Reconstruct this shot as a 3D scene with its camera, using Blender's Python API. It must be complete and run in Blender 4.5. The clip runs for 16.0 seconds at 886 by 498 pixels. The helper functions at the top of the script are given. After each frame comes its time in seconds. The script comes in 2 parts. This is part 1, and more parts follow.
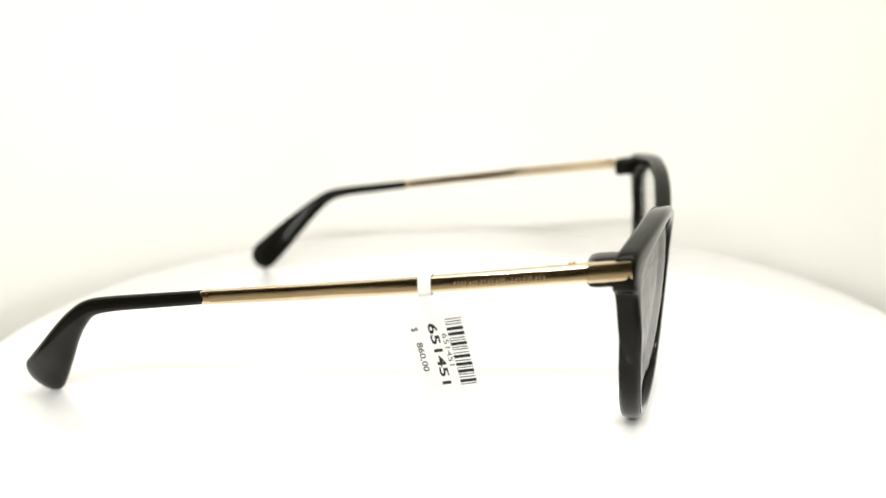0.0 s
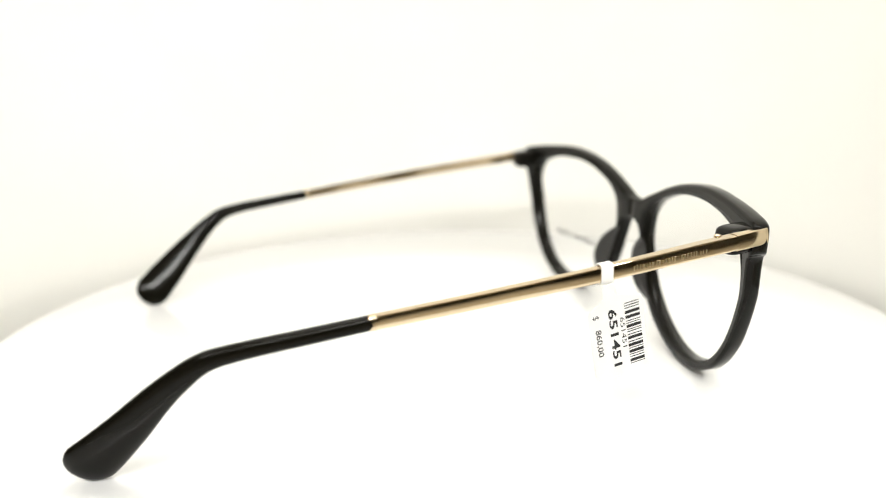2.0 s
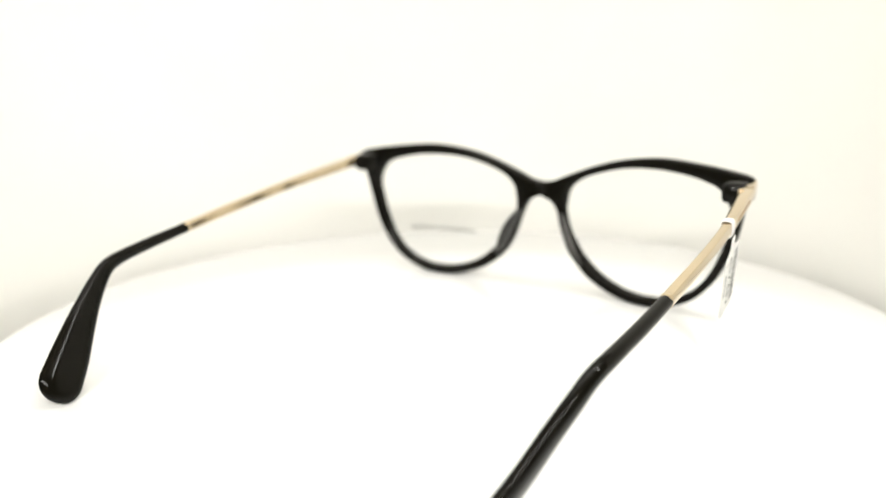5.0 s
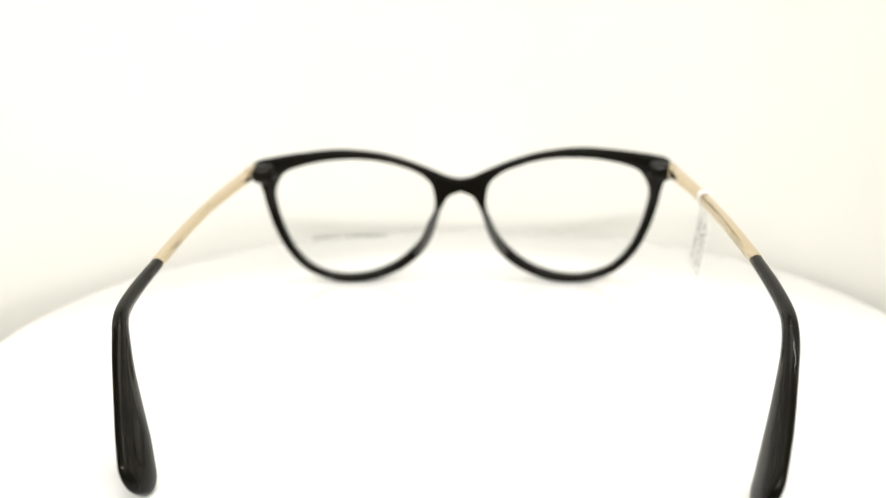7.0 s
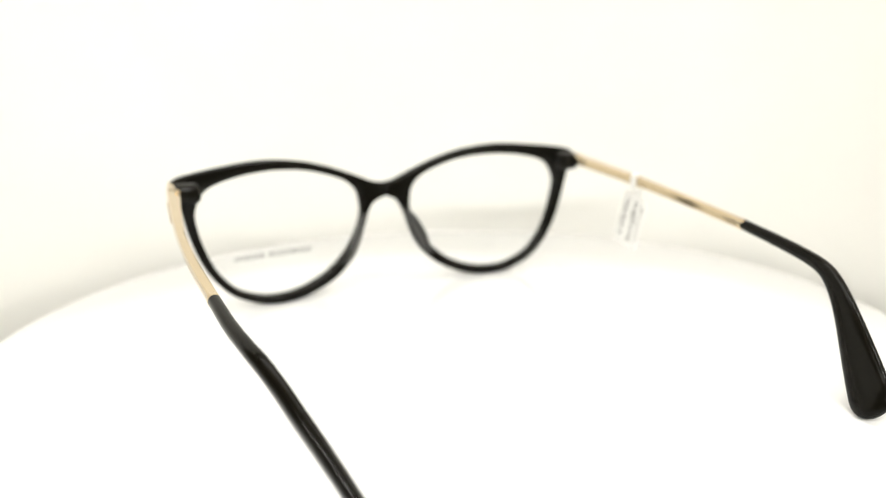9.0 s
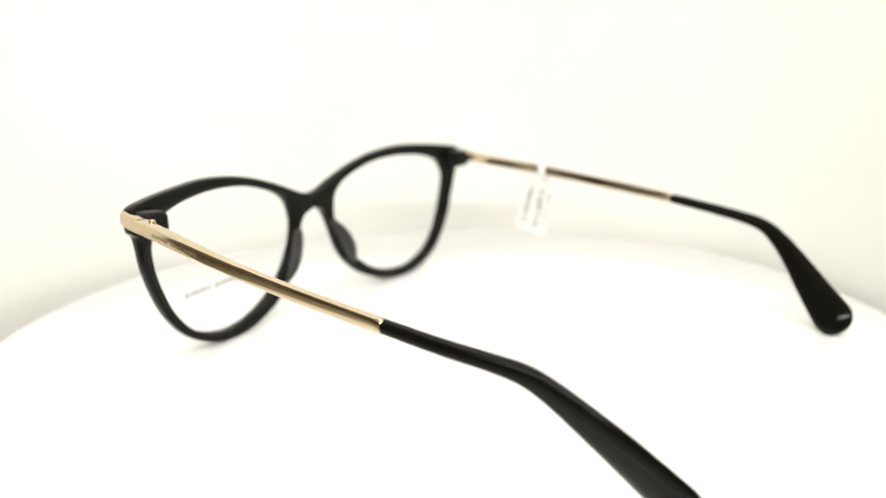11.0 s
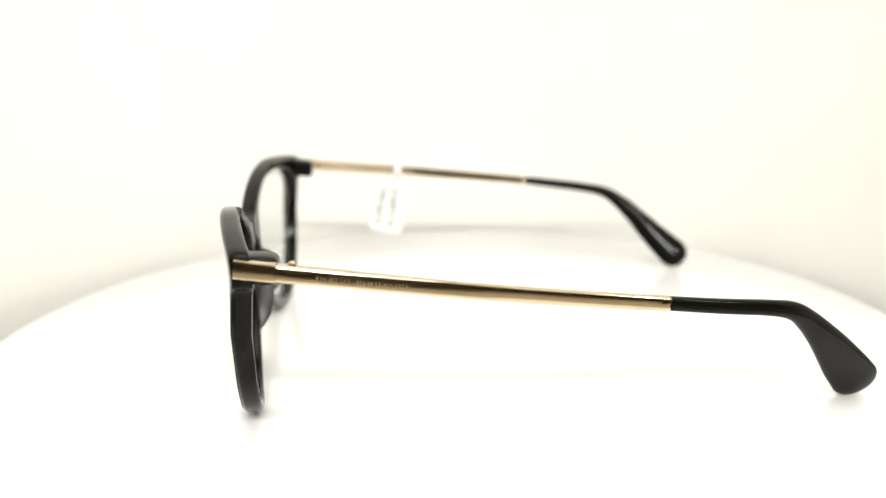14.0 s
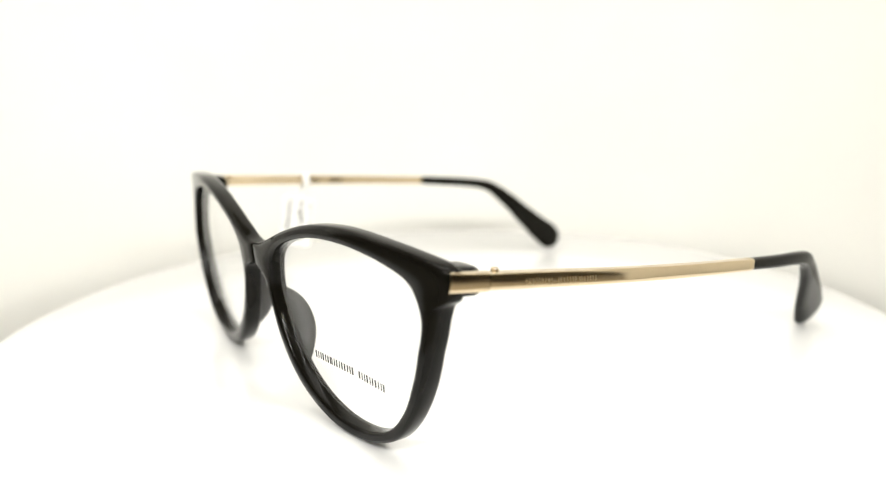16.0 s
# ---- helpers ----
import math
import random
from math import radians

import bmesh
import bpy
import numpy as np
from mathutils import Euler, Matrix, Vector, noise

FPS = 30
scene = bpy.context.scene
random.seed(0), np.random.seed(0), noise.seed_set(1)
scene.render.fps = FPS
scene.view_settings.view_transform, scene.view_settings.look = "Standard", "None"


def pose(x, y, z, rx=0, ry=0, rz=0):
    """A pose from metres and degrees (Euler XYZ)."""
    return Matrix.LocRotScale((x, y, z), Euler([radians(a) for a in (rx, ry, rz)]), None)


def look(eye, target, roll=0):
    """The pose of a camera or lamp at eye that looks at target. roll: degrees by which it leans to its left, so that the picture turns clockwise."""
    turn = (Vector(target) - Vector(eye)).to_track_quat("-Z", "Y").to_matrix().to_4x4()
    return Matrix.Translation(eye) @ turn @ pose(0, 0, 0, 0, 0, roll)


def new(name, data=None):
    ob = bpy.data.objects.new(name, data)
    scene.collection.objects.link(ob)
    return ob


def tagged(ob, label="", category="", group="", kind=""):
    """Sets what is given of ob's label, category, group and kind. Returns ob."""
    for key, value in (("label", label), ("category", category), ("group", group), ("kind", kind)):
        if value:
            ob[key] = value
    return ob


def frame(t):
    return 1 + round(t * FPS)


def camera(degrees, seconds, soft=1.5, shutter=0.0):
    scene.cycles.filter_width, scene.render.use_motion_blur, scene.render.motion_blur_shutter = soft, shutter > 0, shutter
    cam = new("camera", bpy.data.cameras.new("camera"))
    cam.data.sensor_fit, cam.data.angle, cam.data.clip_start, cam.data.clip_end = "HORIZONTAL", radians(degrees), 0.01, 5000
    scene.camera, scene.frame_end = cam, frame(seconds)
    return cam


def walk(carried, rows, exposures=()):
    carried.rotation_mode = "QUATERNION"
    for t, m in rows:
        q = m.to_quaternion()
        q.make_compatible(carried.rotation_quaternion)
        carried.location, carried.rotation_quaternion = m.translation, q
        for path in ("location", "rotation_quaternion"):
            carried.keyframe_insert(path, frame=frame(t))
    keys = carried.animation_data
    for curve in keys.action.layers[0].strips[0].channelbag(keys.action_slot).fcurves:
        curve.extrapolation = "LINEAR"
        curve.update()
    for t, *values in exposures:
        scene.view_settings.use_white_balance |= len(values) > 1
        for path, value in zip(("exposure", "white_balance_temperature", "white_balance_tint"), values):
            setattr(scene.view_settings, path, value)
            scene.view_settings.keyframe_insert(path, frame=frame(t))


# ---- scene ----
cam = camera(57.6, 16.0, soft=0.95)
cam.data.dof.use_dof = True
cam.data.dof.focus_distance = 0.164
cam.data.dof.aperture_fstop = 9.5
STAND = pose(0, -0.2102, 0.0784, 75.55, 0.91, 0.52)
walk(cam, [(0.0, STAND), (16.0, STAND)], exposures=[(0.0, 0.0, 6500, 10), (16.0, 0.0, 6500, 10)])

# the turning of the display plate, degrees at each half second
TURNS = [(0.0, -103.4), (0.5, -95.7), (1.0, -88.3), (1.5, -82.3), (2.0, -74.8), (2.5, -67.7), (3.0, -60.2), (3.5, -52.8), (4.0,
         -46.9), (4.5, -39.6), (5.0, -32.4), (5.5, -25.1), (6.0, -17.8), (6.5, -10.5), (7.0, -2.7), (7.5, 4.6), (8.0, 11.9), (8.5,
         19.0), (9.0, 24.8), (9.5, 32.2), (10.0, 39.5), (10.5, 46.9), (11.0, 54.2), (11.5, 61.5), (12.0, 68.7), (12.5, 76.2),
         (13.0, 82.0), (13.5, 89.2), (14.0, 96.7), (14.5, 104.2), (15.0, 111.7), (15.5, 118.0), (16.0, 125.0)]
OFFSET = Vector((-0.0003, -0.0037, 0.0))  # where the glasses lie on the plate

# ---- light ----
world = bpy.data.worlds.new("world")
scene.world = world
world.use_nodes = True
world.node_tree.nodes["Background"].inputs[0].default_value = (1.0, 0.93, 0.84, 1)
world.node_tree.nodes["Background"].inputs[1].default_value = 0.15


def area_lamp(name, m, width, depth, watts, colour):
    data = bpy.data.lights.new(name, "AREA")
    data.shape, data.size, data.size_y, data.energy, data.color = "RECTANGLE", width, depth, watts, colour
    ob = new(name, data)
    ob.matrix_world = m
    return ob


# the panel is an added, unseen top light over plate and sheet
area_lamp("added_panel_light", look((0.0, 0.0, 0.383), (0.0, 0.0, 0.0)), 0.28, 0.20, 0.19, (1.0, 0.996, 0.965))
area_lamp("bar_light", look((0.0, -0.315, 0.242), (0.0, 0.10, 0.03)), 0.50, 0.013, 1.54, (1.0, 0.996, 0.965))
area_lamp("bar_light", look((0.225, -0.10, 0.330), (0.0, 0.0, 0.0)) @ pose(0, 0, 0, 0, 0, 90), 0.20, 0.007, 0.33, (1.0, 0.996, 0.965))

# ---- materials ----


def material(name, colour, rough=0.5, metal=0.0, spec=0.5, grain=0.0, grain_scale=300.0, bump=0.0, coat=0.0, mottle=0.0, mottle_scale=12.0, streak=1.0):
    """A surface with fine grain and broad unevenness in colour, gloss and relief."""
    m = bpy.data.materials.new(name)
    m.use_nodes = True
    t = m.node_tree
    b = t.nodes["Principled BSDF"]
    b.inputs["Base Color"].default_value = (*colour, 1)
    b.inputs["Roughness"].default_value = rough
    b.inputs["Metallic"].default_value = metal
    b.inputs["Specular IOR Level"].default_value = spec
    b.inputs["Coat Weight"].default_value = coat
    co = t.nodes.new("ShaderNodeTexCoord")
    fine = t.nodes.new("ShaderNodeTexNoise")
    fine.inputs["Scale"].default_value, fine.inputs["Detail"].default_value = grain_scale, 4
    wide = t.nodes.new("ShaderNodeTexNoise")
    wide.inputs["Scale"].default_value, wide.inputs["Detail"].default_value = mottle_scale, 3
    for n in (fine, wide):
        t.links.new(co.outputs["Object"], n.inputs["Vector"])
    if streak != 1.0:  # brushed lengthwise
        run = t.nodes.new("ShaderNodeMapping")
        run.inputs["Rotation"].default_value = (0.129, 0, 0)
        run.inputs["Scale"].default_value = (1, streak, 1)
        t.links.new(co.outputs["Object"], run.inputs["Vector"])
        t.links.new(run.outputs[0], fine.inputs["Vector"])
    both = t.nodes.new("ShaderNodeMath")
    both.operation = "MULTIPLY_ADD"
    t.links.new(wide.outputs["Fac"], both.inputs[0])
    both.inputs[1].default_value = mottle
    scaled = t.nodes.new("ShaderNodeMath")
    scaled.operation = "MULTIPLY"
    t.links.new(fine.outputs["Fac"], scaled.inputs[0])
    scaled.inputs[1].default_value = grain
    t.links.new(scaled.outputs[0], both.inputs[2])
    val = t.nodes.new("ShaderNodeMapRange")
    val.inputs["From Min"].default_value, val.inputs["From Max"].default_value = 0.0, 1.0
    val.inputs["To Min"].default_value, val.inputs["To Max"].default_value = 1.0 + 0.5 * (grain + mottle), 1.0 + 0.5 * (grain + mottle) - 1.0
    t.links.new(both.outputs[0], val.inputs["Value"])
    hsv = t.nodes.new("ShaderNodeHueSaturation")
    hsv.inputs["Color"].default_value = (*colour, 1)
    t.links.new(val.outputs[0], hsv.inputs["Value"])
    t.links.new(hsv.outputs[0], b.inputs["Base Color"])
    gloss = t.nodes.new("ShaderNodeMapRange")
    gloss.inputs["To Min"].default_value, gloss.inputs["To Max"].default_value = rough * 0.8, rough * 1.2
    t.links.new(wide.outputs["Fac"], gloss.inputs["Value"])
    t.links.new(gloss.outputs[0], b.inputs["Roughness"])
    if bump:
        bp = t.nodes.new("ShaderNodeBump")
        bp.inputs["Distance"].default_value = bump
        bp.inputs["Strength"].default_value = 0.6
        t.links.new(fine.outputs["Fac"], bp.inputs["Height"])
        t.links.new(bp.outputs[0], b.inputs["Normal"])
    return m


ACETATE = material("black_acetate", (0.0055, 0.005, 0.0036), 0.11, spec=0.13, grain=0.1, grain_scale=900, bump=0.000004, mottle=0.2, mottle_scale=60)
TIP = material("black_tip_acetate", (0.0055, 0.005, 0.0034), 0.10, spec=0.12, grain=0.1, grain_scale=800, bump=0.000005, mottle=0.2, mottle_scale=60)
PAD = material("grey_black_pad", (0.018, 0.017, 0.016), 0.3, spec=0.5, grain=0.1, grain_scale=700, mottle=0.1)
GOLD = material("brushed_pale_gold", (0.68, 0.555, 0.38), 0.10, metal=1.0, grain=0.08, grain_scale=2600, bump=0.000007, mottle=0.1, mottle_scale=90, streak=0.03)
POLISHED = material("polished_pale_gold", (0.68, 0.555, 0.38), 0.10, metal=1.0, grain=0.06, grain_scale=1500, bump=0.000006, mottle=0.1, mottle_scale=120)
ENGRAVED = material("engraved_gold", (0.66, 0.53, 0.34), 0.3, metal=1.0, grain=0.15, grain_scale=2500)
PAPER = material("white_tag_paper", (0.95, 0.945, 0.925), 0.6, grain=0.02, grain_scale=1500, bump=0.00001, mottle=0.02, mottle_scale=100)
INK = material("black_tag_ink", (0.012, 0.012, 0.012), 0.6, grain=0.2, grain_scale=2500)
FADED = material("faded_ink", (0.2, 0.195, 0.175), 0.6, grain=0.3, grain_scale=2500)
MARK = material("grey_lens_print", (0.04, 0.04, 0.04), 0.5, grain=0.3, grain_scale=2500)
PLATE = material("glossy_white_acrylic", (0.87, 0.87, 0.86), 0.09, spec=0.5, grain=0.01, grain_scale=600, mottle=0.015, mottle_scale=25)
# broad colour variation here stands in for soft shading of the sheet's creases
SHEET = material("satin_white_sheet", (0.737, 0.729, 0.688), 0.55, spec=0.3, grain=0.012, grain_scale=500, bump=0.00002, mottle=0.10, mottle_scale=14)
BOARD = material("matt_white_board", (0.80, 0.79, 0.76), 0.6, grain=0.02, grain_scale=300, mottle=0.02)
WALL = material("wall_paint", (0.45, 0.405, 0.315), 0.7, grain=0.04, grain_scale=80, bump=0.0004, mottle=0.1, mottle_scale=2)


def lens_material():
    m = bpy.data.materials.new("clear_demo_lens")
    m.use_nodes = True
    t = m.node_tree
    t.nodes.remove(t.nodes["Principled BSDF"])
    clear = t.nodes.new("ShaderNodeBsdfTransparent")
    clear.inputs[0].default_value = (0.995, 0.996, 0.995, 1)
    shine = t.nodes.new("ShaderNodeBsdfGlossy")
    shine.inputs["Roughness"].default_value = 0.02
    edge = t.nodes.new("ShaderNodeLayerWeight")
    power = t.nodes.new("ShaderNodeMath")
    power.operation, power.inputs[1].default_value = "POWER", 5.0
    t.links.new(edge.outputs["Facing"], power.inputs[0])
    fres = t.nodes.new("ShaderNodeMapRange")
    fres.inputs["To Min"].default_value, fres.inputs["To Max"].default_value = 0.012, 0.6
    t.links.new(power.outputs[0], fres.inputs["Value"])
    mix = t.nodes.new("ShaderNodeMixShader")
    t.links.new(fres.outputs[0], mix.inputs[0])
    t.links.new(clear.outputs[0], mix.inputs[1])
    t.links.new(shine.outputs[0], mix.inputs[2])
    t.links.new(mix.outputs[0], t.nodes["Material Output"].inputs["Surface"])
    return m


LENS = lens_material()


def let_light_through(m, share):
    """Thin paper: part of the light passes through it."""
    t = m.node_tree
    b = t.nodes["Principled BSDF"]
    thin = t.nodes.new("ShaderNodeBsdfTranslucent")
    thin.inputs[0].default_value = (0.92, 0.91, 0.87, 1)
    mix = t.nodes.new("ShaderNodeMixShader")
    mix.inputs[0].default_value = share
    t.links.new(b.outputs[0], mix.inputs[1])
    t.links.new(thin.outputs[0], mix.inputs[2])
    t.links.new(mix.outputs[0], t.nodes["Material Output"].inputs["Surface"])


let_light_through(PAPER, 0.2)


def lamp_material():
    m = bpy.data.materials.new("led_diffuser_glow")
    m.use_nodes = True
    b = m.node_tree.nodes["Principled BSDF"]
    b.inputs["Base Color"].default_value = (0.9, 0.9, 0.88, 1)
    b.inputs["Emission Color"].default_value = (1.0, 0.96, 0.9, 1)
    b.inputs["Emission Strength"].default_value = 2.0
    return m


GLOW = lamp_material()

# ---- mesh helpers ----
MM = 0.001
FRONT = Vector((0.000982, 0.000993, 0.0))  # the unit of the front's outlines, across and up
SHIFT = 0.0004  # the front sits a little to one side of the temples' middle


def part(name, bm, mat, parent=None, label="", smooth=40):
    """Link a bmesh as one mesh object, smooth where its edges are blunt."""
    me = bpy.data.meshes.new(name)
    bmesh.ops.recalc_face_normals(bm, faces=bm.faces)
    for f in bm.faces:
        f.smooth = smooth > 0
    for e in bm.edges:
        e.smooth = not (len(e.link_faces) == 2 and e.calc_face_angle(0.0) > radians(smooth))
    bm.to_mesh(me)
    bm.free()
    me.materials.append(mat)
    ob = new(name, me)
    ob.parent = parent
    if label:
        ob["label"] = label
    return ob


def thing(name, label, category, kind="", group=""):
    return tagged(new(name), label, category, group, kind)


def spline(points, n, closed=False):
    """n points at even steps of a Catmull-Rom curve through the control points."""
    p = [Vector(q) for q in points]
    k = len(p)
    out, spans = [], k if closed else k - 1
    for i in range(n):
        s = i / n * spans if closed else i / (n - 1) * spans
        j = min(int(s), spans - 1)
        f = s - j
        if closed:
            a, b, c, d = (p[(j + q) % k] for q in (-1, 0, 1, 2))
        else:
            b, c = p[j], p[j + 1]
            a = p[j - 1] if j else b * 2 - c
            d = p[j + 2] if j + 2 < k else c * 2 - b
        out.append(0.5 * ((2 * b) + (c - a) * f + (2 * a - 5 * b + 4 * c - d) * f * f + (3 * b - a - 3 * c + d) * f ** 3))
    return out


def loft(bm, rings, caps=True, loop=False):
    """Skin rings of equally many points."""
    vs = [[bm.verts.new(p) for p in r] for r in rings]
    n = len(vs[0])
    for a, b in zip(vs, vs[1:] + ([vs[0]] if loop else [])):
        for i in range(n):
            bm.faces.new((a[i], a[(i + 1) % n], b[(i + 1) % n], b[i]))
    if caps and not loop:
        bm.faces.new(vs[0])
        bm.faces.new(vs[-1])
    return vs


def rounded_box(bm, lo, hi, r, seg=3):
    made = bmesh.ops.create_cube(bm, size=1.0)["verts"]
    for v in made:
        v.co = Vector([(l + h) / 2 + c * (h - l) for l, h, c in zip(lo, hi, v.co)])
    edges = list({e for v in made for e in v.link_edges})
    bmesh.ops.bevel(bm, geom=edges, offset=r, segments=seg, profile=0.5, affect="EDGES")


def section(power, n=20):
    """Unit cross-section, from round (2) to nearly square (8)."""
    out = []
    for i in range(n):
        a = 2 * math.pi * (i + 0.5) / n
        c, s = math.cos(a), math.sin(a)
        out.append((math.copysign(abs(c) ** (2 / power), c), math.copysign(abs(s) ** (2 / power), s)))
    return out


def sweep(bm, rows, power, n=20, outline=None, roll=None):
    """Rows of (centre, half thickness, half height): a bar whose thickness lies across and height up."""
    shape = outline or section(power, n)
    rings = []
    for i, (c, t, h) in enumerate(rows):
        a, b = rows[max(i - 1, 0)][0], rows[min(i + 1, len(rows) - 1)][0]
        along = (b - a).normalized()
        side = (Vector((1, 0, 0)) - along * along.x).normalized()
        up = side.cross(along).normalized()
        if up.z < 0:
            up = -up
        if roll:
            turned = Matrix.Rotation(radians(roll[i]), 3, along)
            side, up = turned @ side, turned @ up
        rings.append([c + side * (u * t) + up * (v * h) for u, v in shape])
    loft(bm, rings)


def mirror_x(bm):
    for v in bm.verts:
        v.co.x = -v.co.x
    return bm


# ---- the place: added booth and lamps, backdrop, plate ----


def box_part(name, lo, hi, mat, parent=None, r=0.002, label=""):
    bm = bmesh.new()
    rounded_box(bm, lo, hi, r, 2)
    return part(name, bm, mat, parent, label)


def booth():
    """A plain unseen recess, added to close the place: counter, walls and ceiling."""
    z0, z1 = -0.052, 0.392
    for name, lo, hi, mat in (
            # unseen surfaces; their tone is what the gold temples reflect
            ("counter", (-0.7, -0.9, z0 - 0.03), (0.7, 0.5, z0), WALL),
            ("ceiling", (-0.7, -0.9, z1), (0.7, 0.5, z1 + 0.02), WALL),
            ("wall_north", (-0.7, 0.5, z0), (0.7, 0.52, z1), WALL),
            ("wall_south", (-0.7, -0.92, z0), (0.7, -0.9, z1), WALL),
            ("wall_west", (-0.72, -0.9, z0), (-0.7, 0.5, z1), WALL),
            ("wall_east", (0.7, -0.9, z0), (0.72, 0.5, z1), WALL)):
        kind = name.split("_")[0]
        tagged(box_part(name, lo, hi, mat), "plain " + kind + " added round the display place", kind, kind="structure")


FLOOR_Z = -0.0505


def lamps():
    """Unseen lights under the ceiling: an added flat panel and two short bars."""
    lamp = thing("added_panel", "unseen flat white light panel added under the ceiling, switched on", "lamp")
    box_part("housing", (-0.15, -0.11, 0.3885), (0.15, 0.11, 0.3918), BOARD, lamp, 0.0008)
    box_part("diffuser", (-0.145, -0.105, 0.386), (0.145, 0.105, 0.3882), GLOW, lamp, 0.0008)
    bar = thing("light_bar", "unseen short white light bar hung from the ceiling, switched on", "lamp", group="light bars")
    box_part("hanger", (-0.265, -0.3345, 0.224), (0.265, -0.3315, 0.3918), BOARD, bar, 0.0005)
    box_part("diffuser", (-0.255, -0.331, 0.224), (0.255, -0.323, 0.260), GLOW, bar, 0.001)
    bar = thing("light_bar", "unseen short white light bar hung from the ceiling, switched on", "lamp", group="light bars")
    box_part("hanger", (0.2385, -0.21, 0.330), (0.2405, 0.01, 0.3918), BOARD, bar, 0.0005)
    box_part("diffuser", (0.230, -0.205, 0.332), (0.238, 0.005, 0.352), GLOW, bar, 0.001)


def cut(profile, reach):
    """The same number of points along the first part of a profile."""
    out = []
    for i in range(len(profile)):
        q = reach * i
        j = min(int(q), len(profile) - 2)
        out.append(tuple(a + (b - a) * (q - j) for a, b in zip(profile[j], profile[j + 1])))
    return out


def backdrop():
    # the sheet: floor, round cove and wall, bent round the plate
    bm = bmesh.new()
    profile = [(0.0, FLOOR_Z)] + [(d, FLOOR_Z) for d in (0.04, 0.07, 0.10)]
    d, z, steep = 0.112, FLOOR_Z, 0.0
    while z < 0.33:
        profile.append((d, z))
        step = 0.0025 if z < 0.014 else 0.004 if z < 0.1 else 0.012
        d, z = d + step * math.cos(radians(steep)), z + step * math.sin(radians(steep))
        if z < -0.0045:
            steep = min(steep + 9.0, 81.0)
        else:  # leans back above the bend, then rises
            steep = max(steep - 6.0, 67.0) if z < 0.014 else min(67 + (z - 0.014) * 175, 87)
    rows = []
    for i in range(109):
        s = (i - 12) / 96
        ang = radians(-12 + 204 * s if s > 0 else -12 + 176 * s)
        reach = 1.0 + 2.6 * min(s, 0.0)  # the sheet's edge slopes down past the plate
        ripple = 0.0010 * math.sin(9 * s * math.pi + 0.7) + 0.0007 * math.sin(23 * s * math.pi)
        row = []
        for d, z in cut(profile, reach):
            w = max(0.0, min(1.0, (z - FLOOR_Z) / 0.1))
            fold = 0.0007 * math.exp(-((z - 0.052 - 0.02 * (s - 0.79)) / 0.004) ** 2) * max(0.0, 1 - abs(s - 0.82) / 0.13)
            dd = d + fold + 0.6 * ripple * w * (1 + 0.6 * math.sin(z * 21 + 5 * s))
            row.append(bm.verts.new((-0.004 + dd * 1.09 * math.cos(ang), dd * math.sin(ang), z)))
        rows.append(row)
    for a, b in zip(rows, rows[1:]):
        for i in range(len(profile) - 1):
            if i == 0:
                if (a[1].co - b[1].co).length > 1e-9:
                    bm.faces.new((a[0], a[1], b[1]))
            else:
                bm.faces.new((a[i], a[i + 1], b[i + 1], b[i]))
    bmesh.ops.remove_doubles(bm, verts=bm.verts, dist=1e-6)
    ob = tagged(part("backdrop", bm, SHEET, smooth=70), "seamless satin white backdrop sheet curving up behind the plate", "backdrop", kind="structure")
    mod = ob.modifiers.new("thickness", "SOLIDIFY")
    mod.thickness, mod.offset = 0.0012, 1.0


PLATE_R = 0.1263


def display_plate():
    plate = thing("turntable", "round glossy white display turntable, slowly turning", "turntable")
    n = 160
    bm = bmesh.new()
    prof = [(0.0005, 0.0), (0.06, 0.0), (PLATE_R - 0.0012, 0.0), (PLATE_R - 0.0004, -0.0004), (PLATE_R, -0.0013), (PLATE_R, -0.0075),
            (PLATE_R - 0.001, -0.0085), (0.06, -0.0085), (0.0005, -0.0085)]
    loft(bm, [[(r * math.cos(2 * math.pi * i / n), r * math.sin(2 * math.pi * i / n), z) for i in range(n)] for r, z in prof])
    part("plate", bm, PLATE, plate)
    bm = bmesh.new()
    prof = [(0.0, -0.0088), (0.052, -0.0088), (0.055, -0.011), (0.058, FLOOR_Z + 0.002), (0.057, FLOOR_Z + 0.0004), (0.0, FLOOR_Z + 0.0004)]
    loft(bm, [[((r + 0.0004) * math.cos(2 * math.pi * i / 64), (r + 0.0004) * math.sin(2 * math.pi * i / 64), z) for i in range(64)] for r, z in prof])
    part("motor_base", bm, BOARD, plate, "white round base under the plate")
    return plate


# ---- the glasses ----
# half of the front, millimetres across and up: rim opening and outer edge
OPENING = [(8.6, 28), (9.8, 32.8), (13.5, 36.3), (20, 39), (28, 41), (37, 41.7), (46, 41.2), (54, 39.6), (58.8, 37.3), (61.6, 32),
           (61.2, 26), (59.2, 19), (55.8, 12), (50.5, 6.4), (43, 3.4), (35.5, 2.9), (28.5, 4.2), (21.5, 7.4), (15.5, 12.4), (11.2, 18.5), (9, 24)]
OUTER = [(0, 34.6), (4, 35.4), (9, 37.5), (18, 41.0), (28, 43.7), (40, 45.0), (52, 44.3), (62, 43.1), (66.6, 42.1), (67.9, 40.4), (67.7, 36.4),
         (66.2, 34.8), (65.4, 32.0), (64.3, 26.2), (62.0, 18.6), (58.4, 11.4), (52.6, 5.0), (45, 1.3), (38.5, 0.15), (32, 0.3), (25.5, 1.9), (18.5, 5.2),
         (12.8, 10.2), (9.3, 16.2), (7.0, 23.2), (4.2, 28.4), (0, 30.4)]


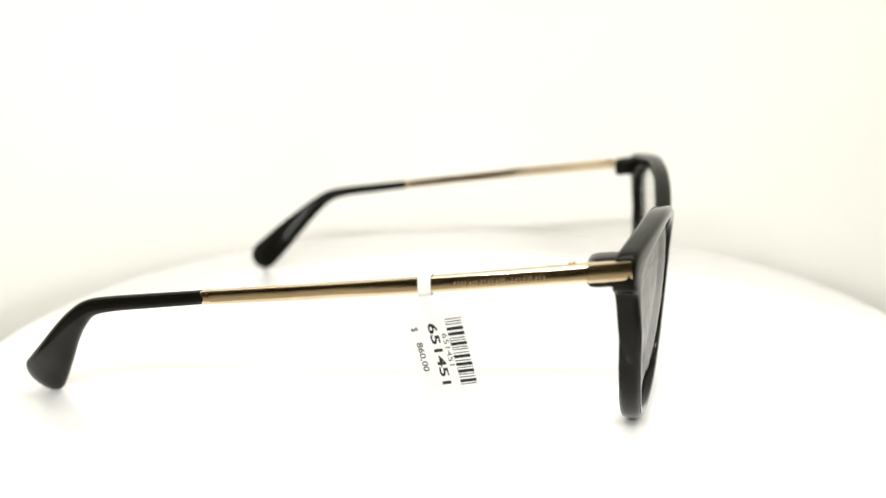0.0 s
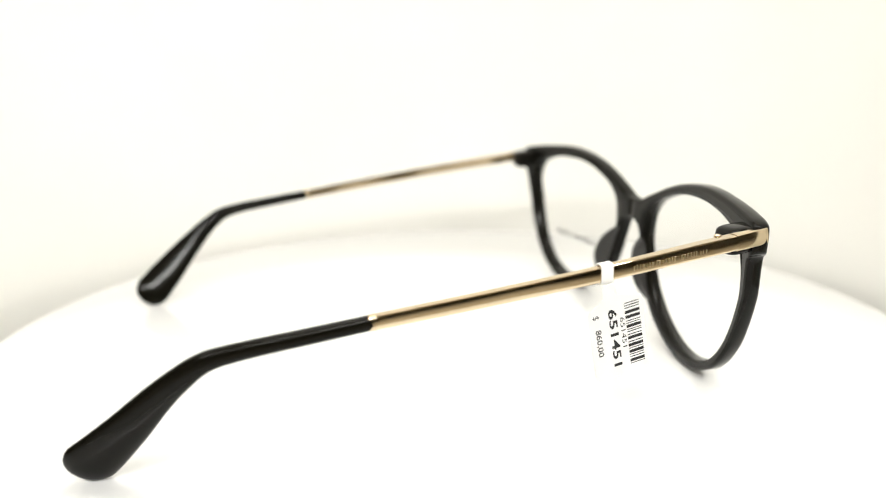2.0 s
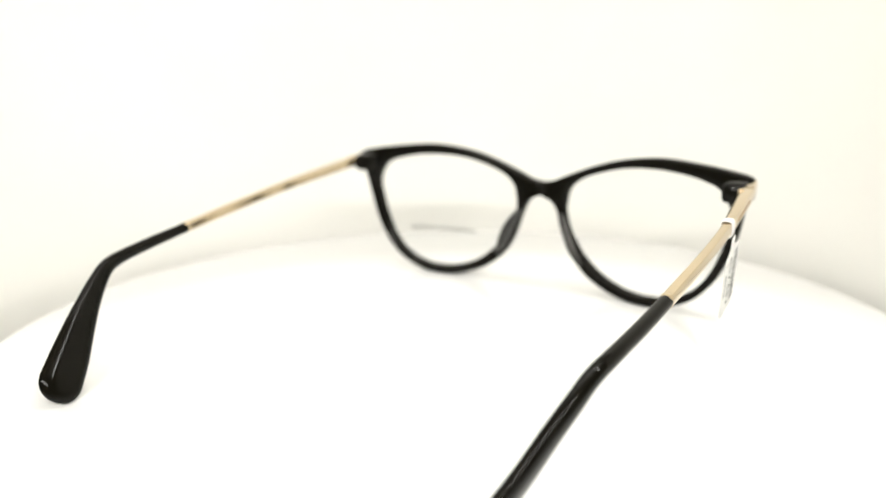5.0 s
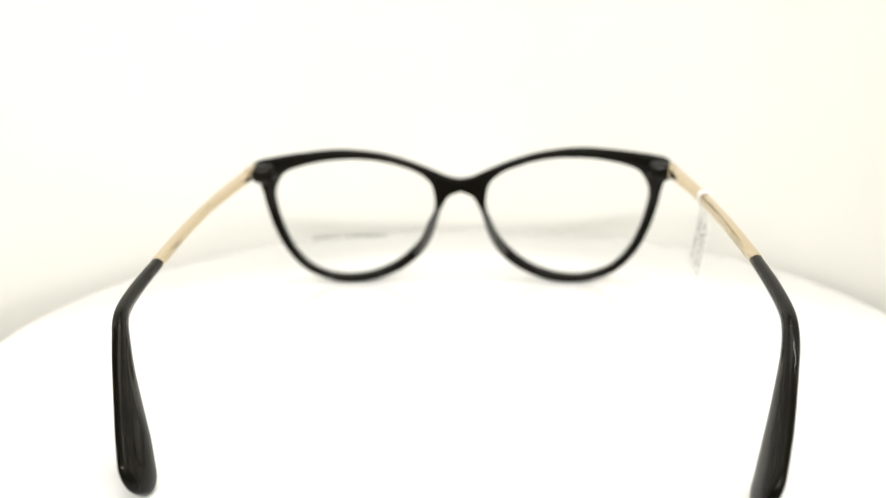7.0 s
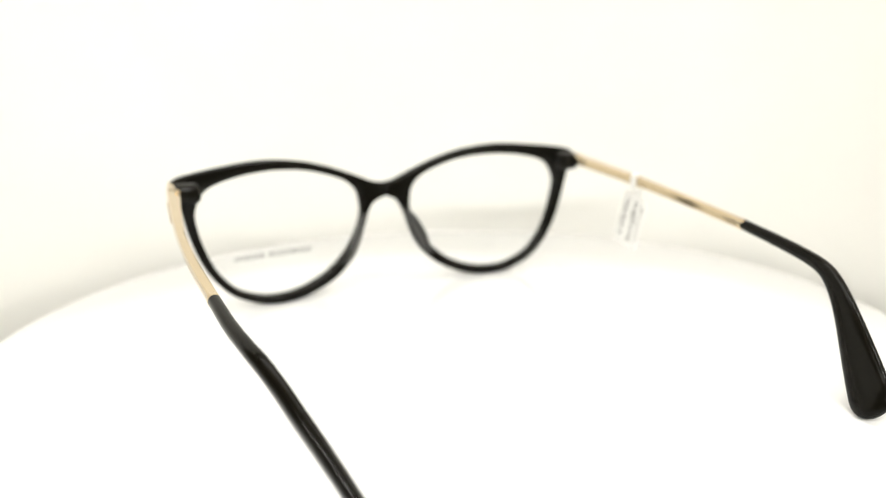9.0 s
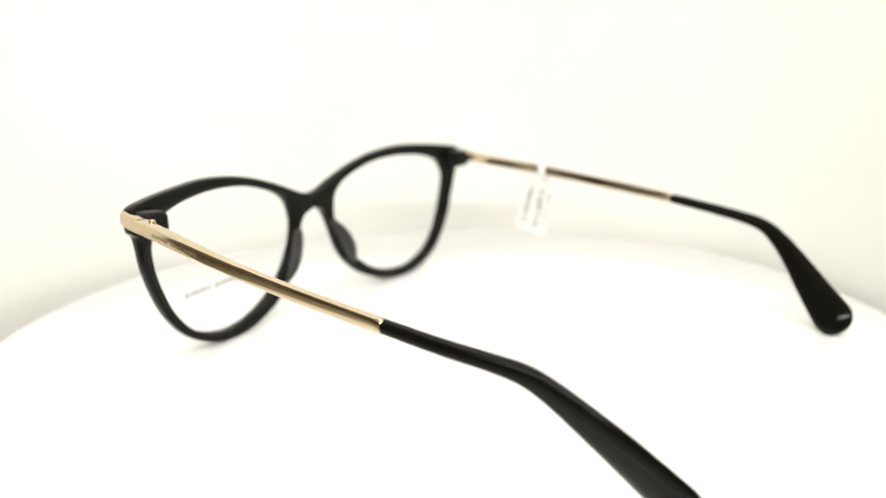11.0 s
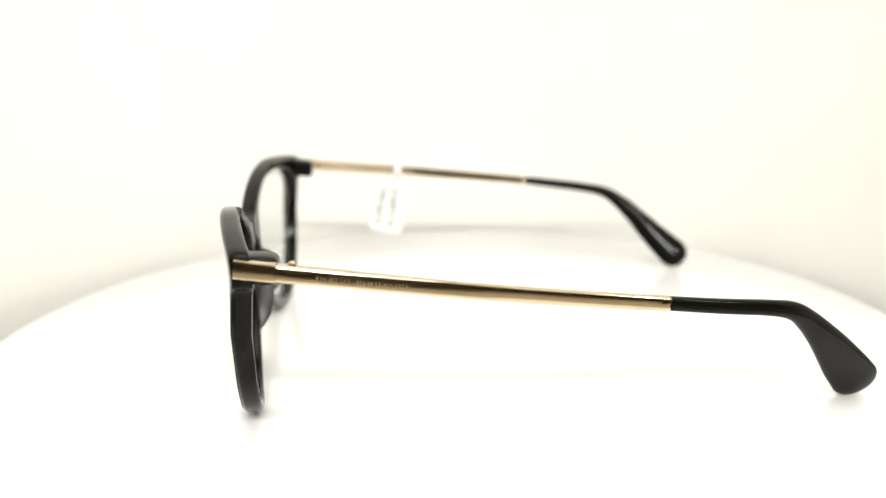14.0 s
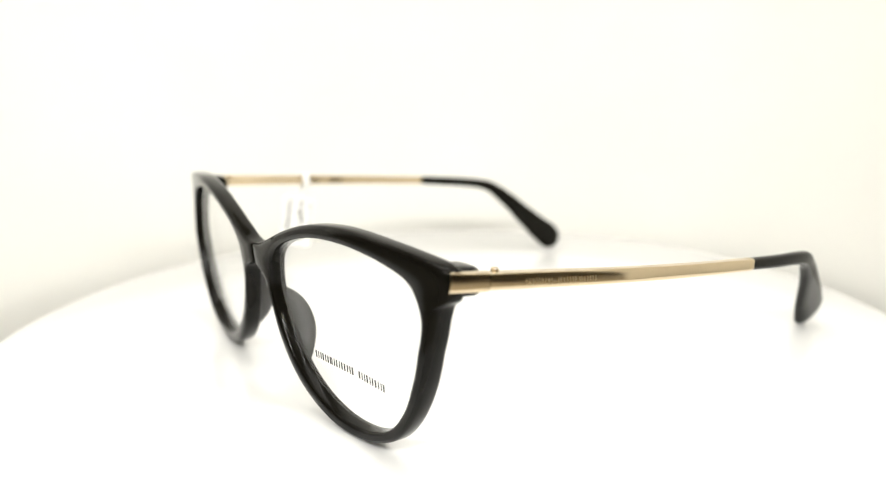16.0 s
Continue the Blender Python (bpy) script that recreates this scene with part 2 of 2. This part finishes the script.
def front_y(x, z):
    """The front face of the frame, curved round the face and leaning."""
    swell = min(1.0, max(0.0, (x - 0.040) / 0.018)) * min(1.0, max(0.0, (0.037 - z) / 0.012))  # fuller below the corner
    return 0.0599 - 1.87 * x * x - 0.055 * (0.035 - z) + 0.0013 * swell


RIM_DEPTH = 0.0040


def frame_half(bm, sign):
    n = 168
    hole = [Vector((q.x * FRONT.x, q.y * FRONT.y, 0)) for q in spline([(*p, 0) for p in OPENING], n * 3, True)]
    edge = [Vector((q.x * FRONT.x, q.y * FRONT.y, 0)) for q in spline([(*p, 0) for p in OUTER], n)]
    # pair each outer point with the opening's nearest direction from the lens centre
    c = Vector((0.0345, 0.0215, 0))
    turn = [math.atan2(p.y - c.y, p.x - c.x) for p in hole]
    rings = []
    for k, o in enumerate(edge):
        a = math.atan2(o.y - c.y, o.x - c.x)
        j = min(range(len(hole)), key=lambda i: abs((turn[i] - a + math.pi) % (2 * math.pi) - math.pi))
        i0 = hole[j]
        w = (o - i0).length
        d = (o - i0) / w
        at_mid = k in (0, n - 1)
        r = min(0.0009, w * 0.35)
        ring = []
        # (distance from the opening, depth behind the front face)
        steps = [(0.0, RIM_DEPTH - 0.0007), (0.0, RIM_DEPTH * 0.5), (0.0, 0.0006), (0.0002, 0.0002), (0.0006, 0.0)]
        steps += [(w * 0.4, -0.00008), (w * 0.7, -0.00008), (w - r, 0.0), (w - r * 0.3, r * 0.3), (w, r), (w, RIM_DEPTH * 0.5), (w, RIM_DEPTH - r), (w - r * 0.3, RIM_DEPTH - r * 0.3),
                  (w - r, RIM_DEPTH), (w * 0.7, RIM_DEPTH), (w * 0.4, RIM_DEPTH), (0.0008, RIM_DEPTH), (0.0002, RIM_DEPTH - 0.0003)]
        for s, y in steps:
            q = i0 + d * s
            if at_mid:
                q.x = min(q.x, 1.0)
            ring.append((sign * q.x, front_y(q.x, q.y) - y, q.y))
        rings.append(ring)
    # the bridge: close the strip between the two ends at the middle plane
    vs = loft(bm, rings, caps=False)
    top, low = vs[0], vs[-1]
    m = len(top)
    for i in range(m):
        q, q2 = i, (i + 1) % m
        bm.faces.new((low[q], low[q2], top[q2], top[q]))


def lug(bm, sign):
    """The block behind each outer corner that takes the hinge."""
    rings = []
    for y, grow in ((51.6, 0.5), (50.4, 0.95), (47.5, 1.0), (45.2, 1.0), (44.1, 0.93), (43.5, 0.72)):
        c = Vector((sign * (62.6 - 0.02 * (51 - y)), y, 38.85 - 0.12 * (51 - y))) * MM
        rings.append([c + Vector((u * 3.5 * grow, 0, v * 2.75 * grow)) * MM for u, v in section(4.5, 24)])
    loft(bm, rings)


def front_frame(parent):
    bm = bmesh.new()
    for sign in (1, -1):
        frame_half(bm, sign)
    bmesh.ops.remove_doubles(bm, verts=[v for v in bm.verts if abs(v.co.x) < 0.0002], dist=0.00012)
    for sign in (1, -1):
        lug(bm, sign)
    return part("front_frame", bm, ACETATE, parent, "glossy black acetate cat-eye front", smooth=50)


def nose_pad(parent, sign):
    """Moulded pad flaring back from the rim beside the nose."""
    path = spline([(6.0, 25.6, 0), (7.4, 22.4, 0), (9.2, 17.5, 0), (11.6, 12.8, 0), (15.0, 8.6, 0)], 26)
    bm = bmesh.new()
    rings = []
    for i, p in enumerate(path):
        s = i / 25
        reach = 5.0 * math.sin(math.pi * min(1, s * 1.02 + 0.0)) ** 0.8 + 0.4
        flare = 1.6 * math.sin(math.pi * s)
        ring = []
        for u, v in section(2.6, 14):
            back = (0.5 + 0.5 * v) * reach
            x = p.x + 1.0 + u * (1.25 - 0.35 * (0.5 + 0.5 * v)) + flare * (back / 6.0) ** 1.3
            ring.append((sign * x * MM, front_y(p.x * MM, p.y * MM) - (RIM_DEPTH - 0.0012) - back * MM, p.y * MM))
        rings.append(ring)
    loft(bm, rings)
    return part("nose_pad", bm, PAD, parent, "dark moulded nose pad", smooth=60)


def demo_lens(parent, sign):
    bm = bmesh.new()
    pts = [Vector((q.x * FRONT.x, q.y * FRONT.y, 0)) for q in spline([(*p, 0) for p in OPENING], 96, True)]
    c = Vector((0.0345, 0.0215, 0))
    shells = []
    for depth in (0.0014, 0.0027):
        rings = []
        for s in (1.012, 0.8, 0.55, 0.3, 0.08):
            ring = []
            for p in pts:
                q = c + (p - c) * s
                bow = 0.0012 * (1 - s * s)
                ring.append(bm.verts.new((sign * q.x, front_y(q.x, q.y) - depth + bow, q.y)))
            rings.append(ring)
        n = len(pts)
        for a, b in zip(rings, rings[1:]):
            for i in range(n):
                bm.faces.new((a[i], a[(i + 1) % n], b[(i + 1) % n], b[i]))
        bm.faces.new(rings[-1])
        shells.append(rings[0])
    n = len(pts)
    for i in range(n):
        bm.faces.new((shells[0][i], shells[0][(i + 1) % n], shells[1][(i + 1) % n], shells[1][i]))
    ob = part("lens", bm, LENS, parent, "clear demo lens", smooth=60)
    ob.visible_shadow = False
    return ob


def lens_print(parent):
    """The maker's printed mark on one lens, as a row of plain dark strokes."""
    bm = bmesh.new()

    def stroke(x, z, w, h):
        corners = [(x, z), (x - w, z), (x - w, z + h), (x, z + h)]
        loft(bm, [[(-u * MM, front_y(u * MM, v * MM) - 0.0005 + lift, v * MM) for u, v in corners] for lift in (0.0, 0.0001)])

    x, tall = 49.3, 1.55
    for k in range(14):
        wide = 0.9 if k in (5, 10) else 1.35
        z = 14.5 - 0.0013 * (x - 34) ** 2
        if k != 5:
            stroke(x, z, (0.34, 0.2, 0.28)[k % 3], tall)
            stroke(x - wide + 0.45, z, (0.2, 0.32, 0.2)[k % 3], tall)
        x -= wide + (0.42, 0.5, 0.46)[k % 3]
    return tagged(part("printed_mark", bm, MARK, parent, "small grey printed mark", smooth=0), kind="stuff")


# each temple's line from its corner plate back to the collar, and each ear tip on from there with its half thickness and half height
ARMS = {1: [(66.2, 51.1, 39.4), (67.1, 44.0, 38.65), (68.6, 20.0, 36.0), (69.3, -5.0, 33.2), (69.1, -30.4, 30.3)],
        -1: [(65.9, 51.1, 39.4), (66.9, 44.0, 38.5), (68.4, 20.0, 35.5), (68.6, -5.0, 32.3), (67.4, -29.3, 29.25)]}
TIP_PATHS = {
    1: [(69.1, -30.1, 30.35, 1.30, 1.40), (68.6, -42, 28.7, 1.35, 1.5), (67.7, -53, 27.0, 1.4, 1.62), (66.7, -59.2, 25.3, 1.45, 1.9),
        (65.4, -63.8, 22.1, 1.5, 2.4), (63.5, -68.4, 17.8, 1.55, 3.05), (61.2, -73.4, 12.4, 1.6, 3.95), (58.7, -78.3, 7.4, 1.6, 4.75), (57.3, -80.9, 4.9, 1.6, 5.1)],
    -1: [(67.35, -29.0, 29.3, 1.30, 1.40), (66.55, -41, 27.8, 1.35, 1.50), (65.2, -51.4, 26.5, 1.4, 1.62), (63.9, -57.0, 25.1, 1.45, 1.95),
         (62.2, -61.2, 22.3, 1.5, 2.4), (60.2, -65.6, 18.4, 1.55, 3.05), (57.8, -70.2, 13.9, 1.6, 3.9), (55.3, -74.9, 9.0, 1.6, 4.7), (53.3, -78.9, 4.9, 1.6, 5.1)]}


def temple(parent, sign, front):
    path = spline(ARMS[sign], 60)
    end, fore = path[-1], (path[-4] - path[-1]).normalized()
    rows = []
    for i, p in enumerate(path):
        s = i / 59
        h = 1.62 - 0.27 * s
        t = 1.0 + 0.15 * s + 0.75 * max(0.0, min(1.0, (p.y - 10.0) / 26.0))  # broader towards the hinge
        p = p - Vector((t - 1.0 - 0.15 * s, 0, 0))
        rows.append((p * MM, t * MM, h * MM))
    k = min(range(60), key=lambda i: abs(rows[i][0].y - 0.0434))
    plate = [(c, t * 0.8, h * 1.10) for c, t, h in rows[:k + 1]]
    rows = [(rows[k][0] - Vector((0, 0.00007, 0)), *rows[k][1:])] + rows[k + 1:]
    facet = [(0.56, 1.0), (0.74, 0.97), (0.86, 0.88), (0.925, 0.74), (0.965, 0.52), (0.99, 0.27), (1.0, 0.0), (0.99, -0.27), (0.965, -0.52), (0.925, -0.74), (0.86, -0.88),
             (0.74, -0.97), (0.56, -1.0), (-0.55, -1.0), (-0.85, -0.85), (-1.0, -0.6), (-1.0, 0.6), (-0.85, 0.85), (-0.55, 1.0)]
    bm = bmesh.new()
    sweep(bm, rows, 4, outline=facet, roll=[2.4 * math.sin(0.13 * i + 0.6) + 0.7 * math.sin(0.41 * i) for i in range(len(rows))])
    if sign < 0:
        mirror_x(bm)
    arm = part("temple", bm, GOLD, parent, "slim polished pale gold metal temple with engraved mark", smooth=22)

    # gold plate let into the outer corner of the front
    bm = bmesh.new()
    sweep(bm, [(c + Vector((0.00028, 0, 0)), t, h) for c, t, h in plate], 4, outline=facet)
    if sign < 0:
        mirror_x(bm)
    part("end_plate", bm, POLISHED, front, "polished gold corner plate", smooth=22).location.x = -SHIFT

    # collar where the metal takes the black tip
    bm = bmesh.new()
    rows = [(p * MM, t * MM, h * MM) for p, t, h in zip(spline([end + fore * 1.7, end - fore * 0.4], 6), (1.05, 1.24, 1.28, 1.28, 1.26, 1.16), (1.25, 1.44, 1.48, 1.48, 1.46, 1.36))]
    sweep(bm, rows, 3.2, 20)
    if sign < 0:
        mirror_x(bm)
    part("collar", bm, POLISHED, arm, smooth=50)

    # black tip
    rows = [(Vector(q[:3]) * MM, q[3] * MM, q[4] * MM) for q in spline_rows(TIP_PATHS[sign], 44)]
    along = (rows[-1][0] - rows[-3][0]).normalized()
    c, t, h = rows[-1]
    for k in range(1, 9):
        a = math.pi / 2 * k / 8.3
        rows.append((c + along * (h * 0.98 * math.sin(a)), t * math.cos(a) ** 0.6, h * math.cos(a) ** 0.85))
    bm = bmesh.new()
    sweep(bm, rows, 2.4, 48, roll=[(-12 if sign > 0 else -15) * max(0.0, min(1.0, (-0.055 - c.y) / 0.02)) for c, t, h in rows])
    if sign < 0:
        mirror_x(bm)
    part("temple_tip", bm, TIP, arm, "glossy black curved ear tip", smooth=60)

    # hinge barrel and screw head
    bm = bmesh.new()
    rings = []
    for z, r in ((36.85, 0.64), (37.05, 0.8), (39.65, 0.8), (39.95, 0.76), (40.2, 0.48)):
        rings.append([Vector(((65.3 + r * math.cos(2 * math.pi * i / 18)) * sign, 40.9 + r * math.sin(2 * math.pi * i / 18), z)) * MM for i in range(18)])
    loft(bm, rings)
    part("hinge", bm, POLISHED, arm, "small gold hinge barrel", smooth=40)

    # engraved mark: a row of plain strokes and dots on the outer face
    bm = bmesh.new()
    y = 36.5
    for k in range(14):
        w = (0.95, 0.55, 0.8, 1.05)[k % 4]
        if k != 5:
            at = min(path, key=lambda p: abs(p.y - y))
            x, z = at.x + 1.14, at.z
            blocks = [(0.0, 0.3, -0.42, 0.42)] + ([(w - 0.22, w, -0.42, 0.42)] if k % 4 != 1 else [])
            for a, b, lo, hi in blocks:
                rounded_box(bm, Vector((x - 0.1, y - b, z + lo)) * MM, Vector((x + 0.055, y - a, z + hi)) * MM, 0.00002, 1)
        y -= w + 0.38
    if sign < 0:
        mirror_x(bm)
    tagged(part("engraving", bm, ENGRAVED, arm, "fine engraved strokes", smooth=0), kind="stuff")
    return arm


def spline_rows(rows, n):
    """Interpolate rows of five numbers."""
    a = spline([r[:3] for r in rows], n)
    b = spline([(r[3], r[4], 0) for r in rows], n)
    return [(*p, q.x, q.y) for p, q in zip(a, b)]


def eyeglasses():
    g = thing("eyeglasses", "black acetate cat-eye eyeglasses with slim gold temples on the white turntable", "eyeglasses")
    f = front_frame(g)
    f.location.x = SHIFT
    for sign in (1, -1):
        nose_pad(f, sign)
        lens = demo_lens(g, sign)
        lens.location.x = SHIFT
        if sign < 0:
            lens_print(lens)
        temple(g, sign, f)
    return g


# ---- the price tag on one temple ----


def price_tag():
    tag = thing("price_tag", "white paper price tag with barcode looped round the gold temple", "price tag")
    tilt = radians(12)
    down = Vector((-0.10, math.sin(tilt), -math.cos(tilt))).normalized()
    front = Vector((0, math.cos(tilt), math.sin(tilt)))
    out = front.cross(down) * -1
    if out.x < 0:
        out = -out
    o = Vector((70.2, 14.8, 33.1))

    def at(a, b, h=0.0):
        return (o + down * a + front * b + out * h) * MM

    # label with rounded corners and a neck that runs up to the temple
    outline = [(-0.4, -1.2), (2.2, -1.25), (3.0, -1.9), (3.5, -3.4), (4.3, -4.5), (5.2, -4.9), (18.6, -4.9), (19.4, -4.5), (19.9, -3.7), (19.9, 5.4), (19.5, 6.3), (18.7, 6.7),
               (4.6, 6.7), (3.6, 6.4), (3.0, 5.6), (2.6, 3.0), (2.1, 1.6), (1.4, 1.25), (-0.4, 1.2)]
    bm = bmesh.new()
    loft(bm, [[at(a, b, h) for a, b in outline] for h in (0.0, 0.18)])
    label = part("label", bm, PAPER, tag, "white paper label", smooth=30)
    # strap round the temple
    bm = bmesh.new()
    rings = []
    for b in (-1.2, 1.2):
        for grow in ((0, 0.2) if b < 0 else (0.2, 0)):
            ring = []
            for u, v in section(4.0, 24):
                ring.append(Vector((68.7 + u * (1.22 + grow), 14.75 + b, 35.35 + 0.11 * b + v * (1.85 + grow))) * MM)
            rings.append(ring)
    loft(bm, rings, caps=False, loop=True)
    part("strap", bm, PAPER, tag, "paper strap wrapped round the temple", smooth=40)
    # barcode
    widths = [1, 1, 1, 3, 3, 1, 1, 3, 1, 1, 1, 3, 1, 3, 1, 3, 1, 1, 3, 1]
    gaps = [1.6, 1.4, 2.2, 2.0, 2.2, 1.2, 1.2, 1.4, 1.2, 2.2, 1.4, 2.2, 1.4, 1.4, 1.4, 1.2, 1.6, 1.6, 1.2, 1]
    unit = 13.6 / (sum(w * 1.0 for w in widths) + sum(gaps[:-1]))
    a = 4.4
    for w, gp in zip(widths, gaps):
        bm = bmesh.new()
        wide = w * unit * (0.8 if w == 1 else 1.0)
        vs = [[at(q, b, h) for q, b in ((a, 2.75), (a + wide, 2.75), (a + wide, 5.85), (a, 5.85))] for h in (0.17, 0.2)]
        loft(bm, vs)
        part("barcode_bar", bm, INK, label, smooth=0)
        a += (w + gp) * unit

    # the inner side shows ragged, faint print, past reading
    rng = random.Random(9)
    for b0, b1, step in ((2.9, 5.4, 0.75), (-1.6, 1.0, 1.5), (-4.0, -2.8, 0.9)):
        a = 4.8 + rng.random()
        while a < 17.4:
            wide = step * rng.uniform(0.35, 0.7)
            lo, hi = b0 + rng.uniform(0, 0.4) * (b1 - b0), b1 - rng.uniform(0, 0.4) * (b1 - b0)
            lean = rng.uniform(-0.5, 0.5)
            bm = bmesh.new()
            loft(bm, [[at(q, b, h) for q, b in ((a, lo), (a + wide, lo), (a + wide + lean, hi), (a + lean, hi))] for h in (-0.02, 0.01)])
            part("printed_bar", bm, FADED, label, smooth=0)
            a += wide + step * rng.uniform(0.4, 0.9)

    def writing(name, text, a0, b0, height, length, weight=0.0):
        cu = bpy.data.curves.new(name, "FONT")
        cu.body, cu.size, cu.extrude, cu.offset = text, 1.0, 0.0, weight
        tmp = new("writing_source", cu)
        me = tmp.to_mesh().copy()
        bpy.data.objects.remove(tmp)
        co = np.array([v.co for v in me.vertices])
        lo, hi = co.min(0), co.max(0)
        for v in me.vertices:
            s = (v.co.x - lo[0]) / (hi[0] - lo[0])
            u = (v.co.y - lo[1]) / (hi[1] - lo[1])
            v.co = at(a0 + s * length, b0 + u * height, 0.2)
        me.materials.append(INK)
        ob = new(name, me)
        ob.parent = label
        return ob

    writing("code_number", "651451", 4.9, -0.75, 1.75, 12.6, 0.022)
    writing("small_number", "651451", 7.2, 1.55, 0.95, 6.6)
    writing("price", "860,00", 8.4, -3.9, 1.35, 6.0, 0.012)
    writing("currency_sign", "$", 5.3, -4.1, 1.4, 0.8)
    return tag


def motions():
    """The plate turns, and carries the glasses and their tag."""
    rows, spin = [], []
    for t, a in TURNS:
        p = Matrix.Rotation(radians(a), 3, "Z") @ OFFSET
        rows.append((t, pose(p.x, p.y, p.z, 0, 0, a)))
        spin.append((t, pose(0, 0, 0, 0, 0, a)))
    walk(PLATE_THING, spin)
    walk(GLASSES, rows)
    walk(TAG, rows)


booth()
lamps()
backdrop()
PLATE_THING = display_plate()
GLASSES = eyeglasses()
TAG = price_tag()
motions()
